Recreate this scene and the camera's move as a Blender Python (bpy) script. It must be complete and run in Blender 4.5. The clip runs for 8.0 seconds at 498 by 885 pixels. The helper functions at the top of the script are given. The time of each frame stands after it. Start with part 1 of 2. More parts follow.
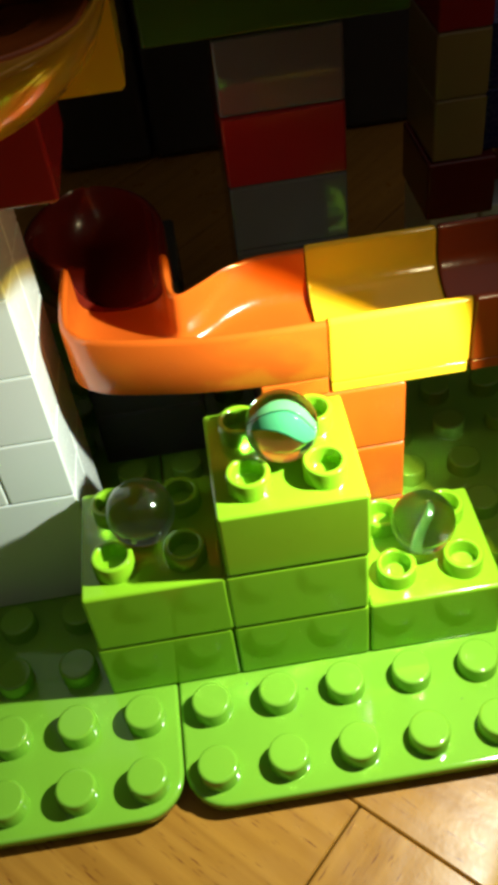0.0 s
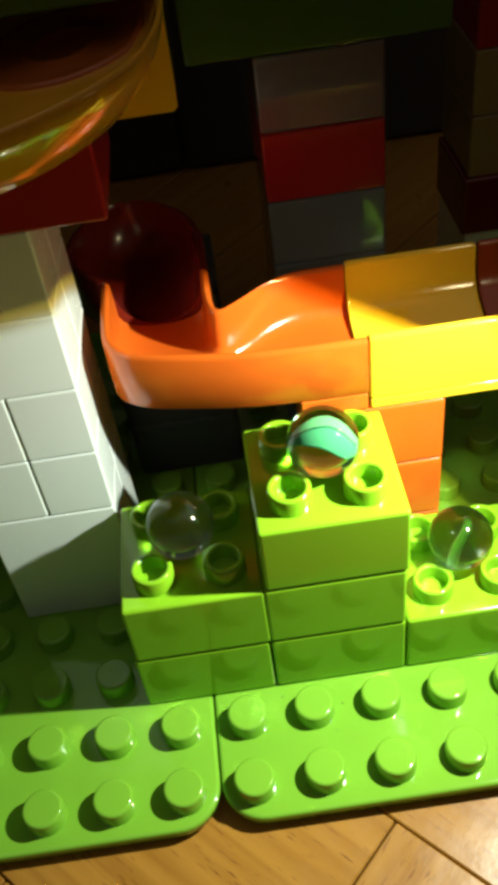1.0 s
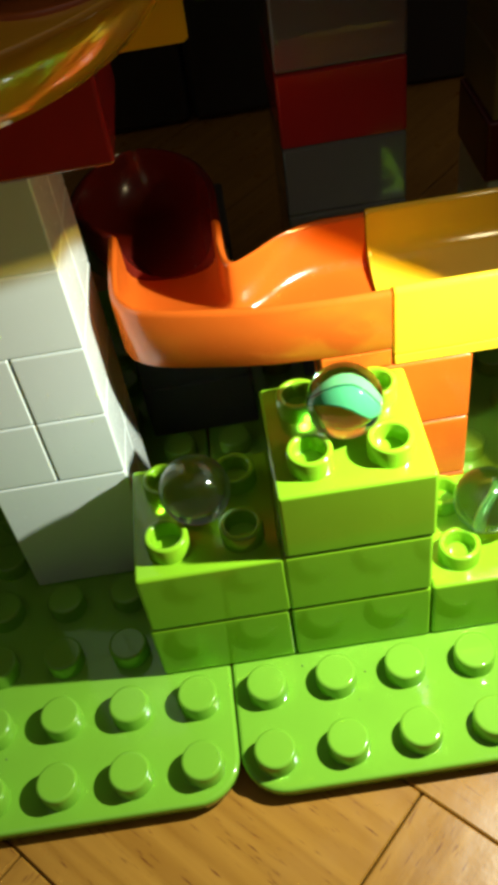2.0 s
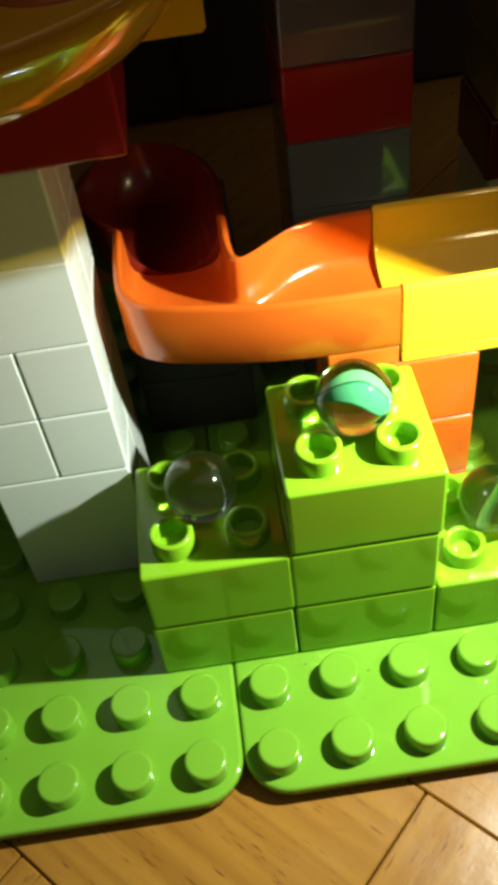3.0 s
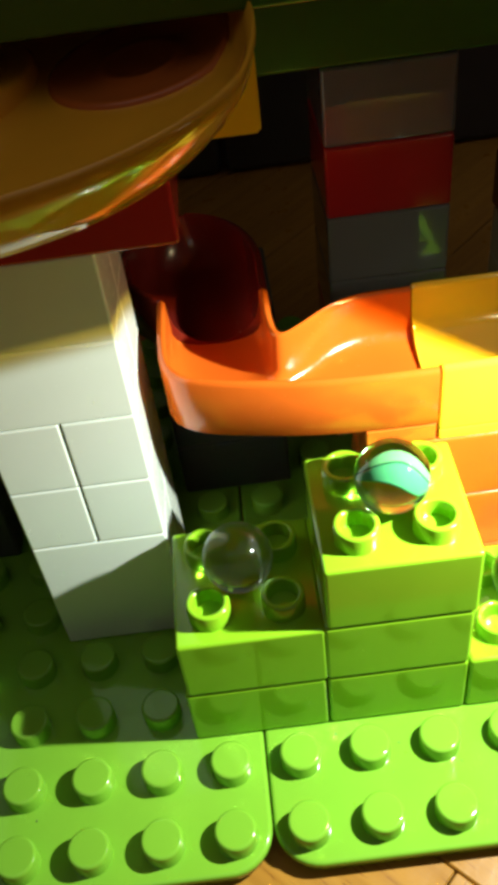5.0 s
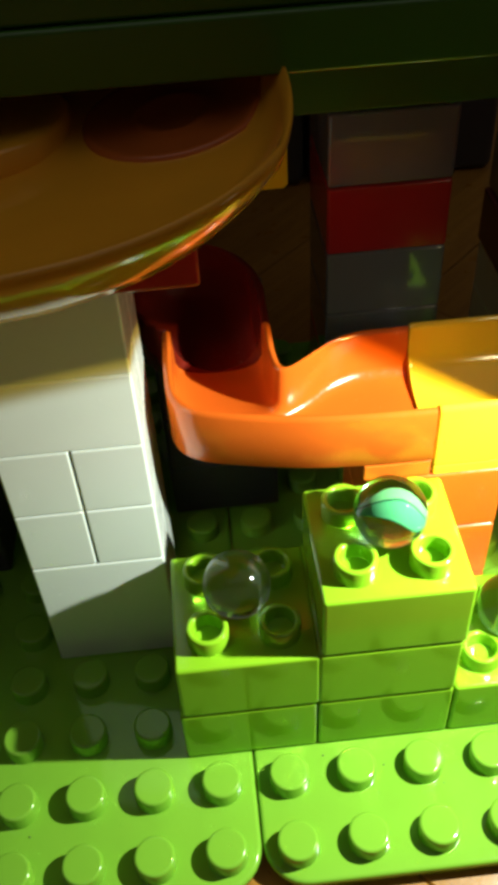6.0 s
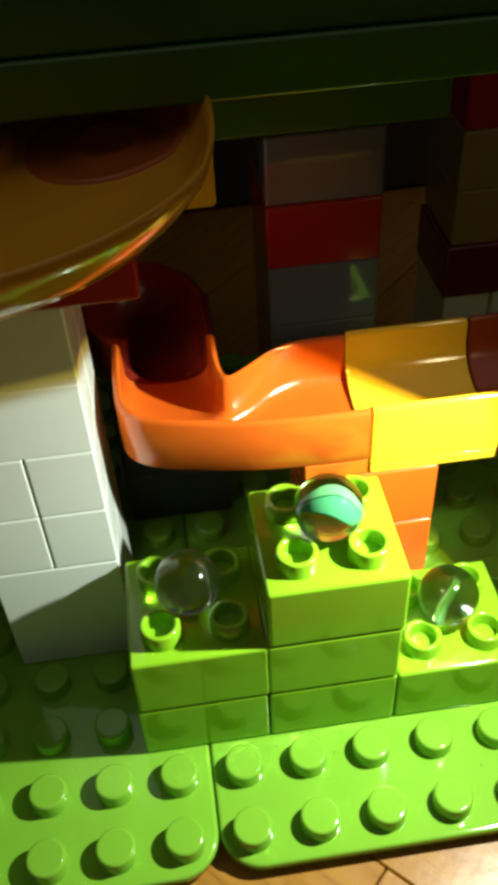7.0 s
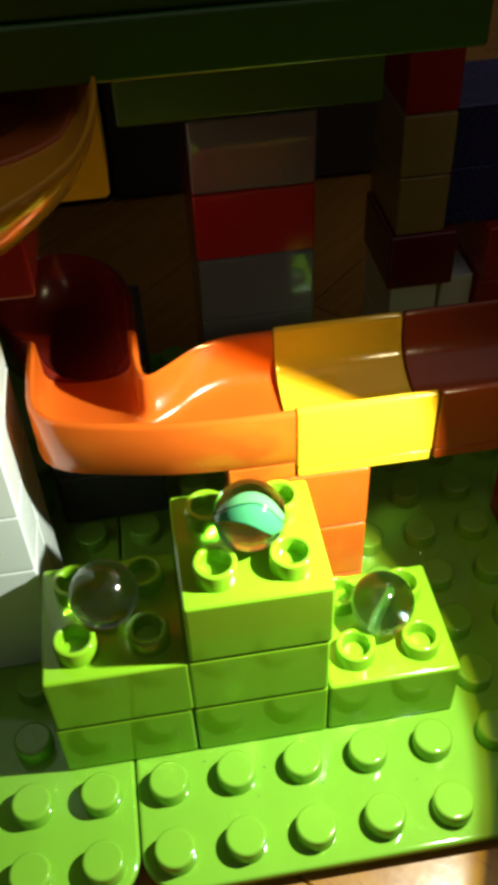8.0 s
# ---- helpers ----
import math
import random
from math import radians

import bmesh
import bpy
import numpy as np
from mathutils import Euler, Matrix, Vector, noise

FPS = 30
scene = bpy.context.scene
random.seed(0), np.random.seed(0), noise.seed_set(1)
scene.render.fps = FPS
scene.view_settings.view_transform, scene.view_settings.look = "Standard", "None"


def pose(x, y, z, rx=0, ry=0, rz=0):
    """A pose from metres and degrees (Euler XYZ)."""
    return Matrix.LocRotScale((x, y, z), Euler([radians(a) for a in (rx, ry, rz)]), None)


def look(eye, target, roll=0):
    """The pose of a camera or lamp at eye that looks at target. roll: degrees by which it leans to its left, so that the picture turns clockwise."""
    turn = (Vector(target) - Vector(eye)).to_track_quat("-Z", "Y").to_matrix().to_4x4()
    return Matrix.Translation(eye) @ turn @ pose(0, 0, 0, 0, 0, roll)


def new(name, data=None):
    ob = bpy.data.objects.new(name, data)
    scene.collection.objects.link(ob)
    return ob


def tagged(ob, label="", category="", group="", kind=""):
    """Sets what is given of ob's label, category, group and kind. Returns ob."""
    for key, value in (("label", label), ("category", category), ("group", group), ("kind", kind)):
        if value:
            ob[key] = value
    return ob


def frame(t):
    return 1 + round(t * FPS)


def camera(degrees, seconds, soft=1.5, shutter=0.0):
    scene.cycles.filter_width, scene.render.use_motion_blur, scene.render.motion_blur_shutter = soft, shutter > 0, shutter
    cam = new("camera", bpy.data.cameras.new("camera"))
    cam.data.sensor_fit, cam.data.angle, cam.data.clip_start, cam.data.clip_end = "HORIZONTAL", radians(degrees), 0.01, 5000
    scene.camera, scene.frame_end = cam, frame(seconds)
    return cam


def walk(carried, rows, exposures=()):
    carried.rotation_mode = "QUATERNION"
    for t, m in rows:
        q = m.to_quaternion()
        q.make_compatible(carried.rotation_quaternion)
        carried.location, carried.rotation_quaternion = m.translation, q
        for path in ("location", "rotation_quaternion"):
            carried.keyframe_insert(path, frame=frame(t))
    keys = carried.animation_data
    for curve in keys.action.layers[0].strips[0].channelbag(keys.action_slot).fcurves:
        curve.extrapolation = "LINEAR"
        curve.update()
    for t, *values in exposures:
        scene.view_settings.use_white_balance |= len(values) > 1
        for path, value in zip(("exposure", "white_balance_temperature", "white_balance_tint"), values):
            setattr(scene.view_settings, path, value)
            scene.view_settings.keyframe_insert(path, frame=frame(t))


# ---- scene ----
cam = camera(30.93, 8.0, soft=5.0)
PATH = [
    (0, (0.02231, -0.11941, 0.19888), (0.02621, 0.02397, 0.05950), -8.05),
    (0.5, (0.02280, -0.12339, 0.20431), (0.02810, 0.02194, 0.06701), -7.32),
    (1, (0.01778, -0.11851, 0.20170), (0.01796, 0.02623, 0.06367), -8.51),
    (1.5, (0.01876, -0.11725, 0.19921), (0.01869, 0.02418, 0.05780), -10.26),
    (1.7, (0.01798, -0.11399, 0.19735), (0.01464, 0.02636, 0.05491), -10.10),
    (2.8, (0.01149, -0.10991, 0.19241), (0.01157, 0.02752, 0.04711), -8.90),
    (3, (0.01073, -0.11023, 0.19412), (0.01162, 0.02815, 0.04973), -8.50),
    (3.5, (0.00726, -0.10663, 0.19433), (0.00396, 0.03186, 0.05008), -9.32),
    (4, (0.00772, -0.11446, 0.19820), (-0.00832, 0.03653, 0.06803), -15.18),
    (4.5, (0.01067, -0.11210, 0.19413), (-0.00359, 0.03556, 0.06000), -13.53),
    (4.7, (0.01080, -0.10941, 0.19662), (0.00180, 0.03548, 0.05905), -11.29),
    (5.8, (-0.00488, -0.10350, 0.21238), (-0.00094, 0.03988, 0.07301), -3.85),
    (6, (-0.00097, -0.10562, 0.21219), (0.00580, 0.03795, 0.07313), -3.76),
    (6.5, (0.01164, -0.12104, 0.21755), (0.02633, 0.02507, 0.08177), -3.67),
    (7, (0.00394, -0.11706, 0.21693), (0.01766, 0.02893, 0.08092), -3.57),
    (7.5, (0.00719, -0.11133, 0.21392), (0.02031, 0.03367, 0.07680), -3.48),
    (8, (0.01900, -0.10834, 0.21174), (0.03614, 0.03489, 0.07321), -2.89),
]
walk(cam, [(t, look(eye, target, roll)) for t, eye, target, roll in PATH],
     [(0.0, 0.02), (3.0, -0.02), (3.5, 0.03), (4.0, 0.18), (4.7, 0.40), (5.8, 0.2), (6.5, 0.07), (8.0, 0.0)])

scene.cycles.blur_glossy, scene.cycles.sample_clamp_indirect = 0.0, 0.0

# ---- light: one small torch beside the run, with its hot spot, yellow edge and faint spill, and a dim room ----
MM = 0.001
TOP = 5.0           # height of the base plates' upper face over the floor, mm
PITCH, HIGH = 16.0, 19.2

def torch_light(name, energy, colour, half, blend, radius):
    """One part of the torch's beam: a round cone about the torch's axis."""
    data = bpy.data.lights.new(name, "SPOT")
    data.energy, data.color = energy, colour
    data.spot_size, data.spot_blend, data.shadow_soft_size = radians(2 * half), blend, radius
    ob = new(name, data)
    ob.matrix_world = look(LAMP, LAMP + AIM)
    return ob


LAMP = Vector((0.0970, -0.0098, 0.1260 + TOP * MM))
AIM = Vector((-0.661, 0.103, -0.743))
torch_light("torch", 1.15, (0.77, 0.96, 1.0), 35.9, 0.08, 0.002)
torch_light("torch_hot_spot", 0.52, (0.79, 0.97, 1.0), 34.0, 1.0, 0.002)
torch_light("torch_yellow_edge", 0.46, (1.0, 0.68, 0.06), 36.9, 0.02, 0.001)
torch_light("torch_spill", 0.072, (1.0, 0.84, 0.45), 68.0, 0.8, 0.006)

world = bpy.data.worlds.new("room_glow")
scene.world = world
world.use_nodes = True
world.node_tree.nodes["Background"].inputs[0].default_value = (1.0, 0.94, 0.90, 1)
world.node_tree.nodes["Background"].inputs[1].default_value = 0.22


# ---- materials ----
def nodes_of(name):
    m = bpy.data.materials.new(name)
    m.use_nodes = True
    return m, m.node_tree.nodes, m.node_tree.links, m.node_tree.nodes["Principled BSDF"]


def plastic(name, colour, rough=0.16, clear=0.0, vary=0.06):
    """Moulded toy plastic: slight cloudiness, fine scratches in the gloss, an almost flat skin."""
    m, n, l, b = nodes_of(name)
    where = n.new("ShaderNodeTexCoord")
    cloud = n.new("ShaderNodeTexNoise")
    cloud.inputs["Scale"].default_value, cloud.inputs["Detail"].default_value = 90, 4
    l.new(where.outputs["Object"], cloud.inputs["Vector"])
    info = n.new("ShaderNodeObjectInfo")
    mix = n.new("ShaderNodeMix")
    mix.data_type = "RGBA"
    dark = tuple(c * (1 - 2 * vary) for c in colour)
    mix.inputs["A"].default_value, mix.inputs["B"].default_value = (*dark, 1), (*colour, 1)
    add = n.new("ShaderNodeMath")
    add.operation = "MULTIPLY_ADD"
    add.inputs[1].default_value = 0.35
    l.new(info.outputs["Random"], add.inputs[0])
    l.new(cloud.outputs["Fac"], add.inputs[2])
    l.new(add.outputs[0], mix.inputs["Factor"])
    l.new(mix.outputs["Result"], b.inputs["Base Color"])
    fine = n.new("ShaderNodeTexNoise")
    fine.inputs["Scale"].default_value, fine.inputs["Detail"].default_value = 900, 6
    l.new(where.outputs["Object"], fine.inputs["Vector"])
    ramp = n.new("ShaderNodeMapRange")
    ramp.inputs["From Min"].default_value, ramp.inputs["From Max"].default_value = 0.3, 0.75
    ramp.inputs["To Min"].default_value, ramp.inputs["To Max"].default_value = rough * 0.75, rough * 1.5
    l.new(fine.outputs["Fac"], ramp.inputs["Value"])
    l.new(ramp.outputs["Result"], b.inputs["Roughness"])
    swell = n.new("ShaderNodeTexNoise")
    swell.inputs["Scale"].default_value, swell.inputs["Detail"].default_value = 160, 2
    l.new(where.outputs["Object"], swell.inputs["Vector"])
    bump = n.new("ShaderNodeBump")
    bump.inputs["Strength"].default_value, bump.inputs["Distance"].default_value = 0.025, 0.001
    l.new(swell.outputs["Fac"], bump.inputs["Height"])
    l.new(bump.outputs["Normal"], b.inputs["Normal"])
    b.inputs["IOR"].default_value = 1.52
    b.inputs["Transmission Weight"].default_value = clear
    return m


LIME = plastic("lime_plastic", (0.222, 0.475, 0.016), 0.11)
LEAF = plastic("plate_green_plastic", (0.185, 0.42, 0.032), 0.085)
WHITE = plastic("white_plastic", (0.77, 0.83, 0.78), 0.2, 0, 0.03)
ORANGE = plastic("orange_plastic", (0.72, 0.132, 0.012), 0.19)
YELLOW = plastic("yellow_plastic", (0.88, 0.57, 0.03), 0.11)
AMBER = plastic("amber_plastic", (0.97, 0.52, 0.015))
RED = plastic("red_plastic", (0.37, 0.016, 0.018))
GREY = plastic("grey_plastic", (0.135, 0.14, 0.16), 0.06)
GREEN = plastic("dark_green_plastic", (0.045, 0.14, 0.015))
TAN = plastic("tan_plastic", (0.34, 0.24, 0.09))
BLUE = plastic("blue_plastic", (0.012, 0.018, 0.13), 0.25)
DARK = plastic("dark_plastic", (0.05, 0.05, 0.055), 0.4)
MAROON = plastic("maroon_plastic", (0.14, 0.012, 0.008), 0.19)
DRAIN = plastic("red_brown_plastic", (0.50, 0.12, 0.02))
RUST = plastic("rust_red_plastic", (0.27, 0.045, 0.008))
MINT = plastic("mint_green_plastic", (0.02, 0.5, 0.18))


def clear_material(name, colour, ior):
    m, n, l, b = nodes_of(name)
    body, skin, edge, both = (n.new(k) for k in ("ShaderNodeBsdfRefraction", "ShaderNodeBsdfGlossy", "ShaderNodeFresnel", "ShaderNodeMixShader"))
    body.inputs["Color"].default_value = (*colour, 1)
    body.inputs["Roughness"].default_value, body.inputs["IOR"].default_value = 0.0, ior
    skin.inputs["Color"].default_value, skin.inputs["Roughness"].default_value = (1, 1, 1, 1), 0.07
    edge.inputs["IOR"].default_value = ior
    l.new(edge.outputs[0], both.inputs[0])
    l.new(body.outputs[0], both.inputs[1])
    l.new(skin.outputs[0], both.inputs[2])
    l.new(both.outputs[0], n["Material Output"].inputs["Surface"])
    n.remove(b)
    return m


GLASS_CLEAR = clear_material("clear_glass", (0.84, 0.90, 0.88), 1.5)
GLASS_GREEN = clear_material("greenish_glass", (0.80, 0.96, 0.88), 1.5)
AMBER_CLEAR = plastic("clear_amber_plastic", (0.98, 0.47, 0.03), 0.08, 0.2)


def ribbon_material(name, colour, edge):
    m, n, l, b = nodes_of(name)
    where = n.new("ShaderNodeTexCoord")
    streak = n.new("ShaderNodeTexNoise")
    streak.inputs["Scale"].default_value, streak.inputs["Detail"].default_value = 500, 5
    l.new(where.outputs["Object"], streak.inputs["Vector"])
    mix = n.new("ShaderNodeMix")
    mix.data_type = "RGBA"
    mix.inputs["A"].default_value, mix.inputs["B"].default_value = (*edge, 1), (*colour, 1)
    l.new(streak.outputs["Fac"], mix.inputs["Factor"])
    l.new(mix.outputs["Result"], b.inputs["Base Color"])
    b.inputs["Roughness"].default_value = 0.07
    return m


SWIRL_GREEN = ribbon_material("green_swirl", (0.13, 0.41, 0.16), (0.10, 0.34, 0.12))
SWIRL_DEEP = ribbon_material("deep_green_swirl", (0.07, 0.34, 0.14), (0.05, 0.28, 0.11))
SWIRL_DARK = ribbon_material("dark_swirl", (0.02, 0.12, 0.05), (0.01, 0.06, 0.03))
SWIRL_WHITE = ribbon_material("pale_swirl", (0.75, 0.9, 0.65), (0.5, 0.75, 0.4))


def wood_material():
    m, n, l, b = nodes_of("oiled_beech_parquet")
    where = n.new("ShaderNodeTexCoord")
    info = n.new("ShaderNodeObjectInfo")
    shift = n.new("ShaderNodeVectorMath")
    shift.operation = "ADD"
    far = n.new("ShaderNodeMath")
    far.operation = "MULTIPLY"
    far.inputs[1].default_value = 7.0
    l.new(info.outputs["Random"], far.inputs[0])
    l.new(where.outputs["Object"], shift.inputs[0])
    l.new(far.outputs[0], shift.inputs[1])
    long = n.new("ShaderNodeMapping")
    long.inputs["Scale"].default_value = (14, 260, 60)
    l.new(shift.outputs[0], long.inputs["Vector"])
    grain = n.new("ShaderNodeTexNoise")
    grain.inputs["Scale"].default_value, grain.inputs["Detail"].default_value = 1, 7
    grain.inputs["Distortion"].default_value = 0.6
    l.new(long.outputs[0], grain.inputs["Vector"])
    ramp = n.new("ShaderNodeValToRGB")
    ramp.color_ramp.elements[0].color, ramp.color_ramp.elements[0].position = (0.26, 0.112, 0.014, 1), 0.25
    ramp.color_ramp.elements[1].color, ramp.color_ramp.elements[1].position = (0.38, 0.185, 0.028, 1), 0.7
    l.new(grain.outputs["Fac"], ramp.inputs["Fac"])
    pores = n.new("ShaderNodeMapping")
    pores.inputs["Scale"].default_value = (160, 1500, 300)
    l.new(shift.outputs[0], pores.inputs["Vector"])
    fleck = n.new("ShaderNodeTexNoise")
    fleck.inputs["Scale"].default_value, fleck.inputs["Detail"].default_value = 1, 2
    l.new(pores.outputs[0], fleck.inputs["Vector"])
    cut = n.new("ShaderNodeMapRange")
    cut.inputs["From Min"].default_value, cut.inputs["From Max"].default_value = 0.63, 0.74
    l.new(fleck.outputs["Fac"], cut.inputs["Value"])
    mix = n.new("ShaderNodeMix")
    mix.data_type = "RGBA"
    mix.inputs["B"].default_value = (0.15, 0.048, 0.010, 1)
    l.new(cut.outputs["Result"], mix.inputs["Factor"])
    l.new(ramp.outputs["Color"], mix.inputs["A"])
    l.new(mix.outputs["Result"], b.inputs["Base Color"])
    smear = n.new("ShaderNodeTexNoise")
    smear.inputs["Scale"].default_value, smear.inputs["Detail"].default_value = 120, 8
    l.new(shift.outputs[0], smear.inputs["Vector"])
    gloss = n.new("ShaderNodeMapRange")
    gloss.inputs["To Min"].default_value, gloss.inputs["To Max"].default_value = 0.2, 0.42
    l.new(smear.outputs["Fac"], gloss.inputs["Value"])
    l.new(gloss.outputs["Result"], b.inputs["Roughness"])
    b.inputs["Specular IOR Level"].default_value = 0.32
    bump = n.new("ShaderNodeBump")
    bump.inputs["Strength"].default_value, bump.inputs["Distance"].default_value = 0.25, 0.0006
    l.new(smear.outputs["Fac"], bump.inputs["Height"])
    l.new(bump.outputs["Normal"], b.inputs["Normal"])
    return m


WOOD = wood_material()
PAINT = plastic("wall_paint", (0.55, 0.50, 0.42), 0.7)


# ---- building helpers (all lengths in mm, z from the plates' upper face) ----
def mesh_of(name, bm, material, smooth=True):
    bmesh.ops.recalc_face_normals(bm, faces=bm.faces)
    for v in bm.verts:
        v.co *= MM
    for f in bm.faces:
        f.smooth = smooth
    me = bpy.data.meshes.new(name)
    bm.to_mesh(me)
    bm.free()
    me.materials.append(material)
    return me


def put(name, me, parent, at=(0, 0, 0), label="", weighted=False):
    ob = new(name, me)
    ob.parent = parent
    ob.location = Vector(at) * MM
    if label:
        tagged(ob, label)
    if weighted:
        ob.modifiers.new("even_normals", "WEIGHTED_NORMAL").weight = 100
    return ob


def part(name, bm, material, parent, label="", at=(0, 0, 0), weighted=False, smooth=True):
    return put(name, mesh_of(name, bm, material, smooth), parent, at, label, weighted)


def thing(name, label, category, at, group="", turn=0.0, kind=""):
    ob = tagged(new(name), label, category, group, kind)
    ob.matrix_world = pose(at[0] * MM, at[1] * MM, (at[2] + TOP) * MM, 0, 0, turn)
    ob.empty_display_size = 0.005
    return ob


def block(x0, x1, y0, y1, z0, z1, r=0.8, steps=3):
    bm = bmesh.new()
    bmesh.ops.create_cube(bm, size=1)
    for v in bm.verts:
        v.co = Vector((x0 if v.co.x < 0 else x1, y0 if v.co.y < 0 else y1, z0 if v.co.z < 0 else z1))
    if r:
        bmesh.ops.bevel(bm, geom=bm.edges[:], offset=r, segments=steps, affect="EDGES", profile=0.5)
    return bm


def spun(profile, steps=28, close=False):
    """A solid of revolution about z from (radius, height) pairs."""
    bm = bmesh.new()
    rings = []
    for r, z in profile:
        if r < 1e-6:
            rings.append([bm.verts.new((0, 0, z))])
        else:
            rings.append([bm.verts.new((r * math.cos(2 * math.pi * k / steps), r * math.sin(2 * math.pi * k / steps), z)) for k in range(steps)])
    pairs = list(zip(rings, rings[1:])) + ([(rings[-1], rings[0])] if close else [])
    for a, b in pairs:
        for k in range(steps):
            j = (k + 1) % steps
            if len(a) == 1 and len(b) == 1:
                continue
            if len(a) == 1:
                bm.faces.new((a[0], b[k], b[j]))
            elif len(b) == 1:
                bm.faces.new((a[k], a[j], b[0]))
            else:
                bm.faces.new((a[k], a[j], b[j], b[k]))
    return bm


def lofted(sections):
    """A closed skin through rings with equally many points, capped at both ends."""
    bm = bmesh.new()
    rings = [[bm.verts.new(p) for p in ring] for ring in sections]
    count = len(rings[0])
    for a, b in zip(rings, rings[1:]):
        for k in range(count):
            j = (k + 1) % count
            bm.faces.new((a[k], a[j], b[j], b[k]))
    bm.faces.new(rings[0])
    bm.faces.new(rings[-1])
    return bm


SOLID_STUD = [(4.75, -0.3), (4.7, 0.2), (4.65, 3.9), (4.5, 4.3), (4.1, 4.5), (3.8, 4.5), (0, 4.5)]
TUBE_STUD = [(4.75, -0.3), (4.72, 0.2), (4.68, 4.0), (4.55, 4.35), (4.25, 4.5), (3.75, 4.5), (3.45, 4.35), (3.35, 4.0), (3.3, 0.3), (0, 0.3)]
stud_cache, body_cache = {}, {}


def stud_mesh(hollow, material):
    key = (hollow, material.name)
    if key not in stud_cache:
        stud_cache[key] = mesh_of("stud", spun(TUBE_STUD if hollow else SOLID_STUD), material)
        stud_cache[key].set_sharp_from_angle(angle=radians(50))
    return stud_cache[key]


def brick(x, y, z, nx, ny, material, label, tall=1.0, studs=True, group="", name="brick", turn=0.0):
    """A brick of nx by ny studs whose near left lower corner lies at x, y, z; tall is in brick heights."""
    ob = thing(name, label, "toy brick", (x, y, z), group, turn)
    key = (nx, ny, tall, material.name)
    if key not in body_cache:
        body_cache[key] = mesh_of("body", block(0.12, nx * PITCH - 0.12, 0.12, ny * PITCH - 0.12, 0.06, tall * HIGH - 0.03, 0.6 if material is WHITE else 0.9), material)
    put("body", body_cache[key], ob, weighted=True)
    if studs:
        for i in range(nx):
            for j in range(ny):
                put("stud", stud_mesh(True, material), ob, (8 + PITCH * i, 8 + PITCH * j, tall * HIGH - 0.03))
    return ob


# ---- the room ----
def shell(name, x0, x1, y0, y1, z0, z1, material, label):
    ob = part(name, block(x0, x1, y0, y1, z0, z1, 0), material, None, label, smooth=False)
    return tagged(ob, label, name.split("_")[0], kind="structure")


shell("wall_north", -1500, 1500, 1500, 1560, -4, 2400, PAINT, "plain dim painted wall behind the toys")
shell("wall_south", -1500, 1500, -1560, -1500, -4, 2400, PAINT, "plain dim painted wall of the room")
shell("wall_east", 1500, 1560, -1560, 1560, -4, 2400, PAINT, "plain dim painted side wall")
shell("wall_west", -1560, -1500, -1560, 1560, -4, 2400, PAINT, "plain dim painted side wall")

# ---- base plates ----
BUSY = []          # footprints on the plates that need no studs


def base_plate(x0, cols, rows, label):
    wide, deep, r, thick = cols * PITCH - 0.3, rows * PITCH - 0.3, 10.0, 5.0
    ob = thing("base_plate", label, "toy base plate", (x0 + 0.15, -32, 0), "base plates")
    bm = bmesh.new()
    ring = []
    for cx, cy, a0 in ((wide - r, deep - r, 0), (r, deep - r, 90), (r, r, 180), (wide - r, r, 270)):
        for k in range(9):
            a = radians(a0 + 90 * k / 8)
            ring.append((cx + r * math.cos(a), cy + r * math.sin(a)))
    loops = []
    for inset, z in ((1.8, -thick), (1.8, -2.8), (0.1, -2.6), (0, -0.9), (0.2, -0.35), (0.55, -0.08), (1.1, 0)):
        s = [((wide / 2) + (p[0] - wide / 2) * (1 - 2 * inset / wide), (deep / 2) + (p[1] - deep / 2) * (1 - 2 * inset / deep), z) for p in ring]
        loops.append(s)
    bm.free()
    put("slab", mesh_of("slab", lofted(loops), LEAF), ob, weighted=True)
    for i in range(cols):
        for j in range(rows):
            x, y = x0 + 8 + PITCH * i, -24 + PITCH * j
            if not any(a < x < b and c < y < d for a, b, c, d in BUSY):
                put("stud", stud_mesh(False, LEAF), ob, (8 - 0.15 + PITCH * i, 8 + PITCH * j, 0))
    return ob


# ---- podium of lime bricks with marbles ----
def footprint(x, y, nx, ny):
    BUSY.append((x, x + nx * PITCH, y, y + ny * PITCH))


for x, count in ((-16, 2), (16, 3), (48, 1)):
    footprint(x, 0, 2, 2)
    for k in range(count):
        top = k == count - 1
        brick(x + (0.6 if top and x < 40 else 0.0), 0, k * HIGH, 2, 2, LIME, "glossy lime green two by two brick with hollow studs" if top else "lime green two by two brick stacked in the podium",
              studs=top, group="podium bricks", name="podium_brick")


def ball(r, glass, label, at, turn=0):
    ob = thing("marble", label, "glass marble", at, "marbles", turn)
    bm = bmesh.new()
    bmesh.ops.create_uvsphere(bm, u_segments=64, v_segments=40, radius=r)
    put("glass_ball", mesh_of("glass_ball", bm, glass), ob)
    return ob


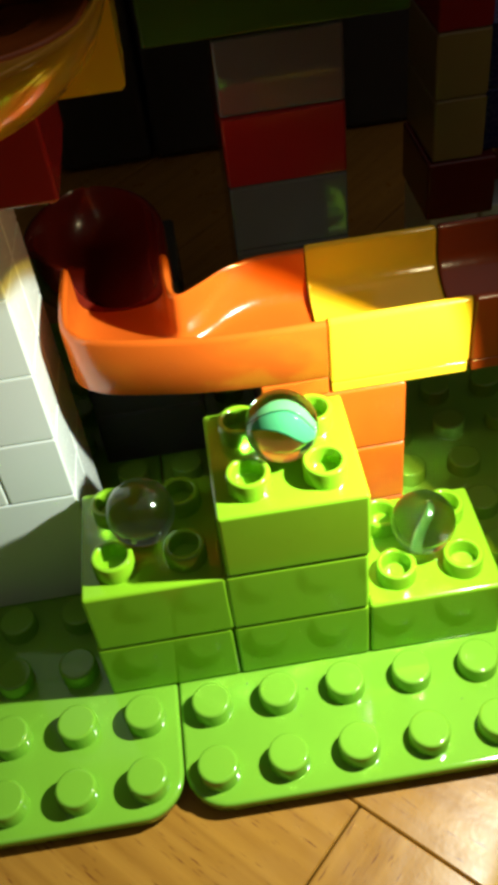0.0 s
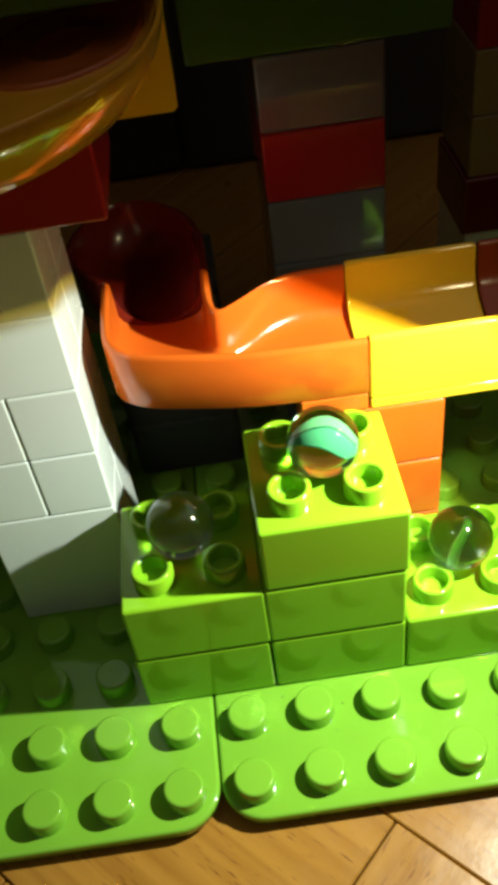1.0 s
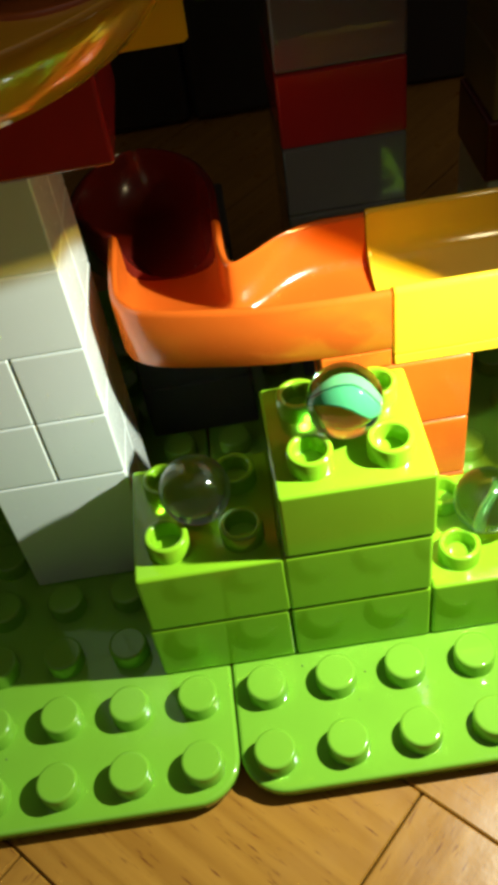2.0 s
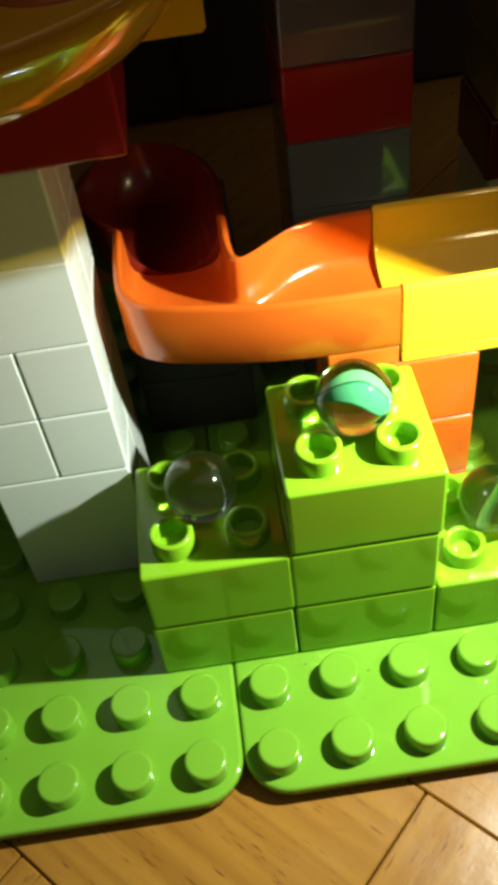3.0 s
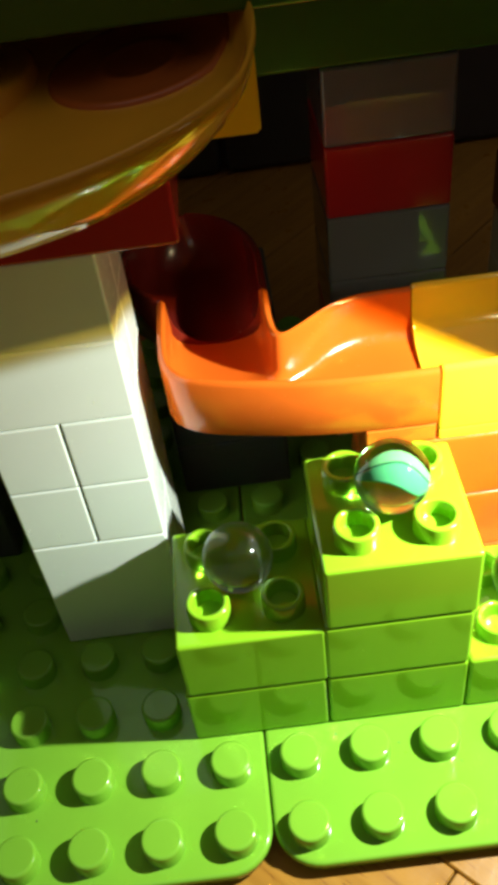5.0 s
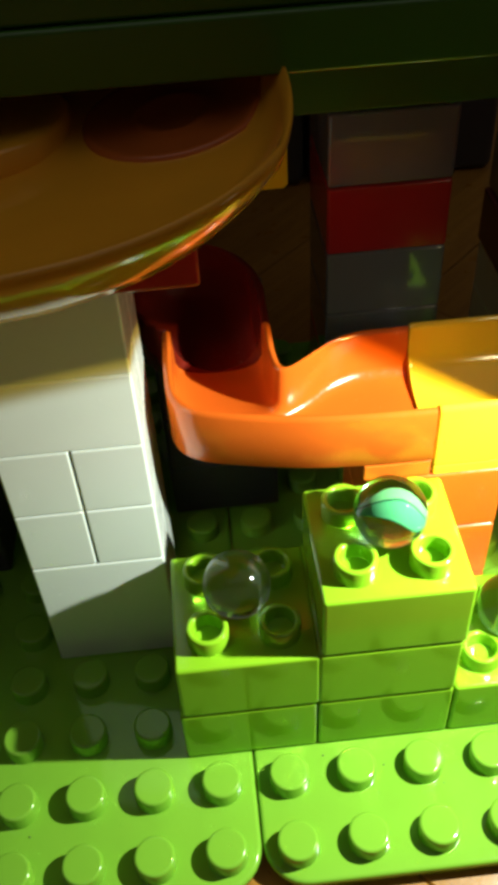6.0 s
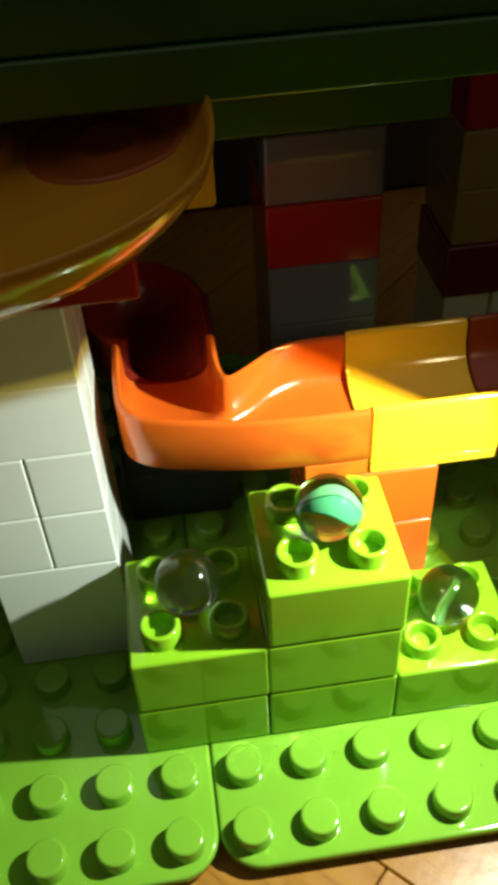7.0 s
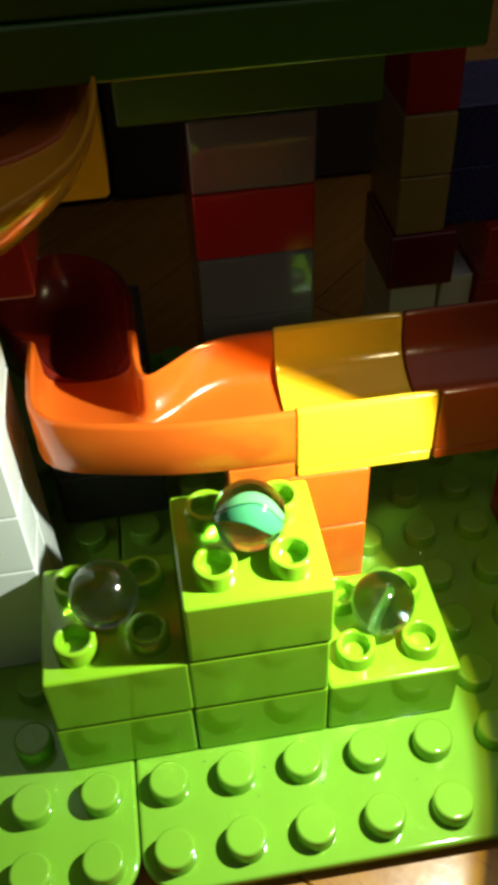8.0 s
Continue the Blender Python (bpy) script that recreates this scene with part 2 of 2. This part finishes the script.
def ribbon(parent, width, lift, bend, material, r, label, thick=0.35, upright=False, phase=0.0):
    """A wavy band of coloured glass inside a marble."""
    rings = []
    for k in range(25):
        s = -1 + 2 * k / 24
        x = s * r * 0.90
        mid = lift + bend * math.sin(s * 2.4 + phase)
        half = width * 0.5 * (1 - 0.35 * s * s)
        room = math.sqrt(max((0.93 * r) ** 2 - x * x, 0.01))
        low, high = max(mid - half, -room), min(mid + half, room)
        if upright:
            rings.append([(low, -thick, x), (high, -thick, x), (high, thick, x), (low, thick, x)])
        else:
            rings.append([(x, -thick, low), (x, -thick, high), (x, thick, high), (x, thick, low)])
    part("swirl", lofted(rings), material, parent, label)


R = 7.7
ball(R, GLASS_CLEAR, "clear colourless glass marble resting between the hollow studs", (0.0, 16, 38.4 + 7.9))
middle = ball(R, GLASS_GREEN, "clear glass marble with a broad green swirl, on the tallest stack", (33.2, 16, 57.6 + 7.9))


def surface_band(parent, low, high, material, label, r=R, face=(-0.12, -0.67, 0.73), lean=-5.0):
    """A wavy band of opaque glass in the skin of a marble, between two curves given as (across, up) pairs."""
    out = Vector(face).normalized()
    side = out.cross(Vector((0, 0, 1))).normalized() * -1
    side = Matrix.Rotation(radians(lean), 3, out) @ side
    rise = out.cross(side)
    rings = []
    for k in range(41):
        u = -0.95 + 1.9 * k / 40
        bottom, top = (float(np.interp(u, [p[0] for p in line], [p[1] for p in line])) for line in (low, high))
        row = []
        for rr, order in ((r * 1.004, range(9)), (r * 0.97, range(8, -1, -1))):
            for q in order:
                v = bottom + (top - bottom) * q / 8
                length = math.hypot(u, v)
                fit = min(1.0, 0.985 / length)
                p = side * (u * fit) + rise * (v * fit) + out * math.sqrt(1 - (length * fit) ** 2)
                row.append(tuple(p * rr))
        rings.append(row)
    part("swirl", lofted(rings), material, parent, label)


CREST = ((-0.95, -0.02), (-0.75, 0.18), (-0.5, 0.42), (-0.3, 0.56), (-0.1, 0.63), (0.15, 0.65), (0.4, 0.58), (0.65, 0.42), (0.95, 0.10))
LINE = ((-0.95, -0.05), (-0.75, 0.05), (-0.5, 0.18), (-0.25, 0.28), (0.0, 0.34), (0.2, 0.35), (0.4, 0.29), (0.6, 0.17), (0.95, -0.12))
FOOT = ((-0.95, -0.20), (-0.7, -0.19), (-0.4, -0.20), (-0.1, -0.22), (0.2, -0.30), (0.45, -0.41), (0.7, -0.48), (0.95, -0.30))
surface_band(middle, [(u, v + 0.02) for u, v in LINE], CREST, SWIRL_GREEN, "pale mint green glass band")
surface_band(middle, [(u, v - 0.02) for u, v in LINE], [(u, v + 0.02) for u, v in LINE], SWIRL_DARK, "dark green glass line")
surface_band(middle, FOOT, [(u, v - 0.02) for u, v in LINE], SWIRL_DEEP, "mint green glass band")
right = ball(R, GLASS_GREEN, "greenish glass marble with a thin pale swirl", (64.4, 16, 19.2 + 7.9))
ribbon(right, 1.5, 0.3, 1.0, SWIRL_WHITE, R, "thin pale glass streak", upright=True)

# ---- marble run: chutes and their supports ----
RIM, WALL = 78.0, 2.1


def trough(w, low, deep, rim=RIM, round_off=0.65):
    """Cross-section of a channel of width w, as (across, height) pairs."""
    t = WALL
    out = [(0, low + 1.0), (0, rim - 1.2), (0.35, rim - 0.35), (1.1, rim), (t - 0.7, rim), (t - 0.1, rim - 0.6)]
    for k in range(15):
        a = math.pi * k / 14
        out.append((t + (w - 2 * t) * (1 - math.cos(a)) / 2, rim - 1.4 - deep * math.sin(a) ** round_off))
    out += [(w - t + 0.1, rim - 0.6), (w - t + 0.7, rim), (w - 1.1, rim), (w - 0.35, rim - 0.35), (w, rim - 1.2), (w, low + 1.0), (w - 1.0, low), (1.0, low)]
    return out


def straight_chute(x0, x1, material, label):
    ob = thing("chute", label, "marble run chute", (x0, 32, 0), "chutes")
    rings = []
    long = x1 - x0 - 0.3
    for x, shrink in ((0.0, 0.5), (0.3, 0.12), (0.9, 0.0), (long - 0.9, 0.0), (long - 0.3, 0.12), (long, 0.5)):
        rings.append([(x, y * (1 - shrink / 15) + shrink, 68 + (z - 68) * (1 - shrink / 10)) for y, z in trough(31.8, 60.2, 13.0)])
    part("channel", lofted(rings), material, ob, weighted=True)
    part("foot", block(0.3, long - 0.3, 0.3, 31.5, 57.7, 60.6, 0.4), material, ob, weighted=True)
    return ob


straight_chute(46.4, 78.3, YELLOW, "bright yellow straight marble chute of glossy plastic")
straight_chute(78.4, 144, RUST, "rust red straight marble chute lying in the shade")


def smooth_line(points, steps):
    """Points along a soft curve through the given plan points."""
    pts = [Vector(p) for p in points]
    pts = [2 * pts[0] - pts[1]] + pts + [2 * pts[-1] - pts[-2]]
    out = []
    for k in range(1, len(pts) - 2):
        for s in range(steps):
            u = s / steps
            a, b, c, d = pts[k - 1: k + 3]
            out.append(0.5 * ((2 * b) + (c - a) * u + (2 * a - 5 * b + 4 * c - d) * u * u + (3 * b - a - 3 * c + d) * u ** 3))
    return out + [pts[-2]]


def elbow():
    ob = thing("curved_chute", "orange curved marble chute of glossy plastic", "marble run chute", (0, 0, 0), "chutes")
    near = smooth_line([(46.2, 32.2), (39, 32.2), (31, 32.4), (19, 33.4), (7, 35.6), (-3, 38.3), (-8.6, 41.4), (-11.4, 46.8), (-12, 56), (-12, 62), (-12, 66), (-12, 69.4)], 4)
    far = smooth_line([(46.2, 63.4), (40, 63.4), (34, 63.0), (27.5, 60.4), (21.8, 55.6), (17.8, 52.4), (15.8, 52.5), (14.7, 54.8), (14.2, 60), (14.2, 63), (14.2, 66), (14.2, 69.4)], 4)
    rings = []
    for a, b in zip(near, far):
        w = (b - a).length
        way = (b - a) / w
        rings.append([(a.x + way.x * d, a.y + way.y * d, z) for d, z in trough(w, 61.8, 13.0, 77.4, 0.28)])
    bm = lofted(rings)
    me = mesh_of("channel", bm, ORANGE)
    me.set_sharp_from_angle(angle=radians(50))
    put("channel", me, ob)
    part("foot", block(30.8, 46.1, 32.3, 62, 57.7, 62.4, 0.5), ORANGE, ob, weighted=True)
    return ob


elbow()

# dark red feed chute: a round-ended trough that leads into the curved chute
def feed_chute():
    ob = thing("feed_chute", "dark red round-ended chute leading into the curved one", "marble run chute", (1.1, 69.6, 0), "chutes")
    rings = []
    for k in range(29):
        s = math.sin(k / 28 * math.pi / 2)
        tip = max(0.0, (s - 0.35) / 0.65)
        end = math.sqrt(max(1 - tip * tip, 0.0))
        left = 6 + (7.1 + 10 * math.sin(math.pi / 2 * min(1.0, s / 0.45))) * end
        right = -6 + 19.1 * end
        wide = max(left + right, 5.0)
        deep = -1.1 + 13.9 * min(1.0, (wide - 5.0) / 21.2) ** 0.7
        middle_x = (right - left) / 2
        rings.append([(middle_x - wide / 2 + x, 35.0 * s, z) for x, z in trough(wide, 62.5, deep, 77.6 + 2.0 * s, 0.85)])
    me = mesh_of("channel", lofted(rings), MAROON)
    me.set_sharp_from_angle(angle=radians(50))
    put("channel", me, ob)
    return ob


feed_chute()

footprint(32, 32, 2, 2)
for k in range(3):
    brick(32, 32, k * HIGH, 2, 2, ORANGE, "orange two by two brick holding up the chutes", studs=False, group="chute supports", name="support_brick")
footprint(112, 32, 2, 2)
for k in range(3):
    brick(112, 32, k * HIGH, 2, 2, RED, "red two by two brick holding up the far chute", studs=False, group="chute supports", name="support_brick")
footprint(-16, 80, 2, 2)
for k in range(3):
    brick(-16, 80, k * HIGH, 2, 2, DARK, "dark two by two brick under the curved chute", studs=False, group="chute supports", name="support_brick")
brick(-16, 80, 3 * HIGH, 2, 2, DARK, "dark low plate under the curved chute", 0.25, False, "chute supports", "support_plate")

# ---- white tower ----
footprint(-48, 32, 2, 2)
LOW = 18.8          # the tower's small bricks are a little lower than the others
for deep in (32, 48):
    brick(-48.5, deep, 0, 2, 1, WHITE, "tall white brick at the foot of the tower", 2.0, False, "tower bricks", "tower_brick")
    for k in (0, 1):
        for i in (0, 1):
            brick(-48.5 + 16 * i, deep, 38.4 + k * LOW, 1, 1, WHITE, "small white single-stud brick in the tower", LOW / HIGH, False, "tower bricks", "tower_brick")
    for k in (0, 1):
        brick(-48.5, deep, 38.4 + 2 * LOW + k * 19.3, 2, 1, WHITE, "white two-stud brick in the upper tower", 19.3 / HIGH, False, "tower bricks", "tower_brick")
brick(-65.2, 31, 38.4 + 2 * LOW + 38.6, 4, 2, RED, "red long brick lying across the white tower", 1.0, False, "", "long_brick")

# ---- amber funnel ----
funnel = thing("funnel", "clear amber plastic funnel dish on a square collar", "marble run funnel", (-31.8, 29, -0.6))
bowl = spun([(0, 134.7), (8, 134.7), (9, 137), (12, 138.4), (30, 140), (38, 140.8), (41.5, 142), (45, 145.5), (48, 149.5), (49.4, 152.4), (49.2, 153.1), (48.4, 153.2), (46.6, 150.4), (43.5, 147), (40, 144.8), (30, 143.4), (12, 141.6), (7.0, 140.8), (0, 140.4)], 80)
for v in bowl.verts:            # the dish is flattened where it meets the square collar
    if v.co.x > 43:
        v.co.x = 43 + (v.co.x - 43) * 0.6
part("dish", bowl, AMBER_CLEAR, funnel)
def dish_height(r):
    """Height of the dish's upper face at a distance r from its middle."""
    return float(np.interp(r, (7, 12, 30, 40, 43.5, 46.6, 48.4), (140.8, 141.6, 143.4, 144.8, 147.0, 150.4, 153.2)))


DRAIN_X, DRAIN_Y = 28.5, 11.0
ring = spun([(15.2, -0.6), (15.0, 0.5), (14.4, 0.8), (13.4, 0.6), (10.0, 0.3), (7.4, 0.3), (6.8, 0.7), (5.6, 0.7), (5.0, 0.3), (2.5, 0.25), (0, 0.25)], 56)
for v in ring.verts:
    v.co.z += dish_height(math.hypot(v.co.x + DRAIN_X, v.co.y + DRAIN_Y))
part("drain", ring, DRAIN, funnel, "red brown drain ring in the dish", at=(DRAIN_X, DRAIN_Y, 0))
part("hub", spun([(15.6, 140.2), (15.4, 143.8), (14.6, 144.5), (11.0, 144.2), (0, 144.0)], 48), AMBER_CLEAR, funnel, "raised amber hub", at=(-4, 15, 0.3))
part("collar", block(-47.8, 45.6, 4, 34, 134.5, 140.5), AMBER, funnel, "amber yellow square collar", weighted=True)
edge = [(16.2, 134.6), (45.6, 134.6), (46.3, 135.3), (46.3, 151.0), (45.2, 148.0), (43.2, 144.8), (40.0, 142.4), (16.2, 141.5)]
part("corner_block", lofted([[(x, y, z) for x, z in edge] for y in (0.0, 14.0)]), AMBER, funnel, "amber yellow corner", smooth=False)

# ---- dark green deck above; unseen rear half added to shade the back floor ----
deck = thing("deck_plate", "dark green deck plate above the run, in deep shade", "toy plate", (-112, 32, 151.1))
# depth past about 112 is out of view, lengthened to block light behind
part("body", block(0.1, 189.6, 0.1, 223, 0.05, 9.6), GREEN, deck, weighted=True)
upper = thing("deck_plate", "second dark green plate stacked on the deck", "toy plate", (-112, 33, 160.8))
part("body", block(0.1, 188.6, 0.1, 222, 0.05, 9.6), GREEN, upper, weighted=True)

# ---- rear columns ----
for k, m, word in ((0, GREY, "grey"), (1, RED, "red"), (2, GREY, "grey"), (3, GREY, "grey"), (4, RED, "red"), (5, GREY, "grey")):
    brick(32, 96, k * HIGH, 2, 2, m, f"{word} two by two brick in the rear column", studs=False, group="rear column bricks", name="column_brick")
footprint(32, 96, 2, 2)
for k in (6, 7):
    brick(16, 96, k * HIGH, 4, 2, GREEN, "dark green long brick under the deck", studs=False, group="", name="long_brick")
for k, m, word in ((0, WHITE, "white"), (1, WHITE, "white"), (3, TAN, "tan"), (4, TAN, "tan"), (5, RED, "red"), (6, RED, "red"), (7, RED, "red")):
    brick(96, 128, k * HIGH, 1, 2, m, f"{word} narrow brick in the far column", studs=False, group="far column bricks", name="column_brick")
brick(94.6, 127, 2 * HIGH, 1.36, 2, MAROON, "dark red brick in the far column", studs=False, group="far column bricks", name="column_brick")
footprint(96, 128, 1, 2)
for k in (3, 4):
    brick(112.4, 131, k * HIGH, 2, 2, BLUE, "dark blue two by two brick beside the far column", studs=False, group="far column bricks", name="column_brick")
for k in (1, 2):
    brick(126, 126, k * HIGH, 2, 2, RED, "red two by two brick low beside the far column", studs=False, group="far column bricks", name="column_brick")
for k in (0, 1):
    brick(114, 131, k * HIGH, 0.7, 1, WHITE, "white narrow brick low beside the far column", studs=False, group="far column bricks", name="column_brick")
brick(126, 126, 0, 2, 2, DARK, "dark brick at the foot of the far column", studs=False, group="far column bricks", name="column_brick")
footprint(110, 124, 4, 3)

BUSY.append((-100, -60, 60, 100))
level = 0.0
for m, word, tall in ((DARK, "dark", 1.3), (DARK, "dark", 1.3), (MINT, "mint green", 1.0), (RED, "red", 1.0), (RED, "red", 1.0)):
    brick(-96.5, 64, level, 2, 2, m, f"{word} brick in the side column", tall, studs=False, group="side column bricks", name="column_brick")
    level += tall * HIGH

base_plate(-160, 10, 12, "lime green base plate with solid round studs")
base_plate(0, 10, 12, "lime green base plate with solid studs and rounded corners")

# ---- crumbs of dust on the plates ----
for x, y, size in ((16.8, -2.9, 0.22), (30.9, -6.9, 0.2), (28.4, -13.6, 0.14), (-53.1, -14.8, 0.2), (44, -13, 0.15), (66, -16, 0.16)):
    speck = bmesh.new()
    bmesh.ops.create_icosphere(speck, subdivisions=1, radius=size)
    crumb = thing("dust_crumb", "tiny dark crumb of dust lying on the plate", "dust", (x, y, size * 0.7), "dust crumbs")
    part("grain", speck, DARK, crumb)

# ---- dark storage boxes behind ----
for x in (-158, -84, -36.5, 8.5, 54, 99):
    box = thing("storage_box", "dark grey rounded storage box standing on the floor", "storage box", (x, 285, -TOP), "storage boxes")
    part("body", block(0.5, 43.5, 0, 120, 0.3, 118, 4, 4), DARK, box, weighted=True)
    part("lid", block(-0.3, 44.3, -0.8, 120.8, 118.2, 130, 3, 3), DARK, box, weighted=True)

# ---- parquet ----
ground = part("floor", block(-1560, 1560, -1560, 1560, -40, -4.2, 0), WOOD, None, smooth=False)
tagged(ground, "oiled beech herringbone parquet floor", "floor", kind="structure")
PLANK_W, RATIO = 62.0, 5
plank = mesh_of("plank", block(0.2, PLANK_W * RATIO - 0.2, 0.2, PLANK_W - 0.2, -4.0, 0.0, 0.35, 1), WOOD, False)
CORNER = Vector((37.8, -34.5))
for i in range(-16, 17):
    for m in range(-3, 4):
        for flat in (True, False):
            u = (i + 2 * RATIO * m) * PLANK_W if flat else (i + RATIO + 2 * RATIO * m) * PLANK_W
            v = i * PLANK_W if flat else (i + 1 - RATIO) * PLANK_W
            u -= (RATIO - 1) * PLANK_W
            cu, cv = (u + 155, v + 31) if flat else (u + 31, v + 155)
            a = radians(-45)
            x, y = CORNER.x + u * math.cos(a) - v * math.sin(a), CORNER.y + u * math.sin(a) + v * math.cos(a)
            mx, my = CORNER.x + cu * math.cos(a) - cv * math.sin(a), CORNER.y + cu * math.sin(a) + cv * math.cos(a)
            if abs(mx) > 900 or abs(my) > 900:
                continue
            ob = new("plank", plank)
            ob.parent = ground
            ob.matrix_basis = pose(x * MM, y * MM, 0, 0, 0, -45) if flat else pose(x * MM, y * MM, 0, 0, 0, -45) @ pose(PLANK_W * MM, 0, 0, 0, 0, 90)
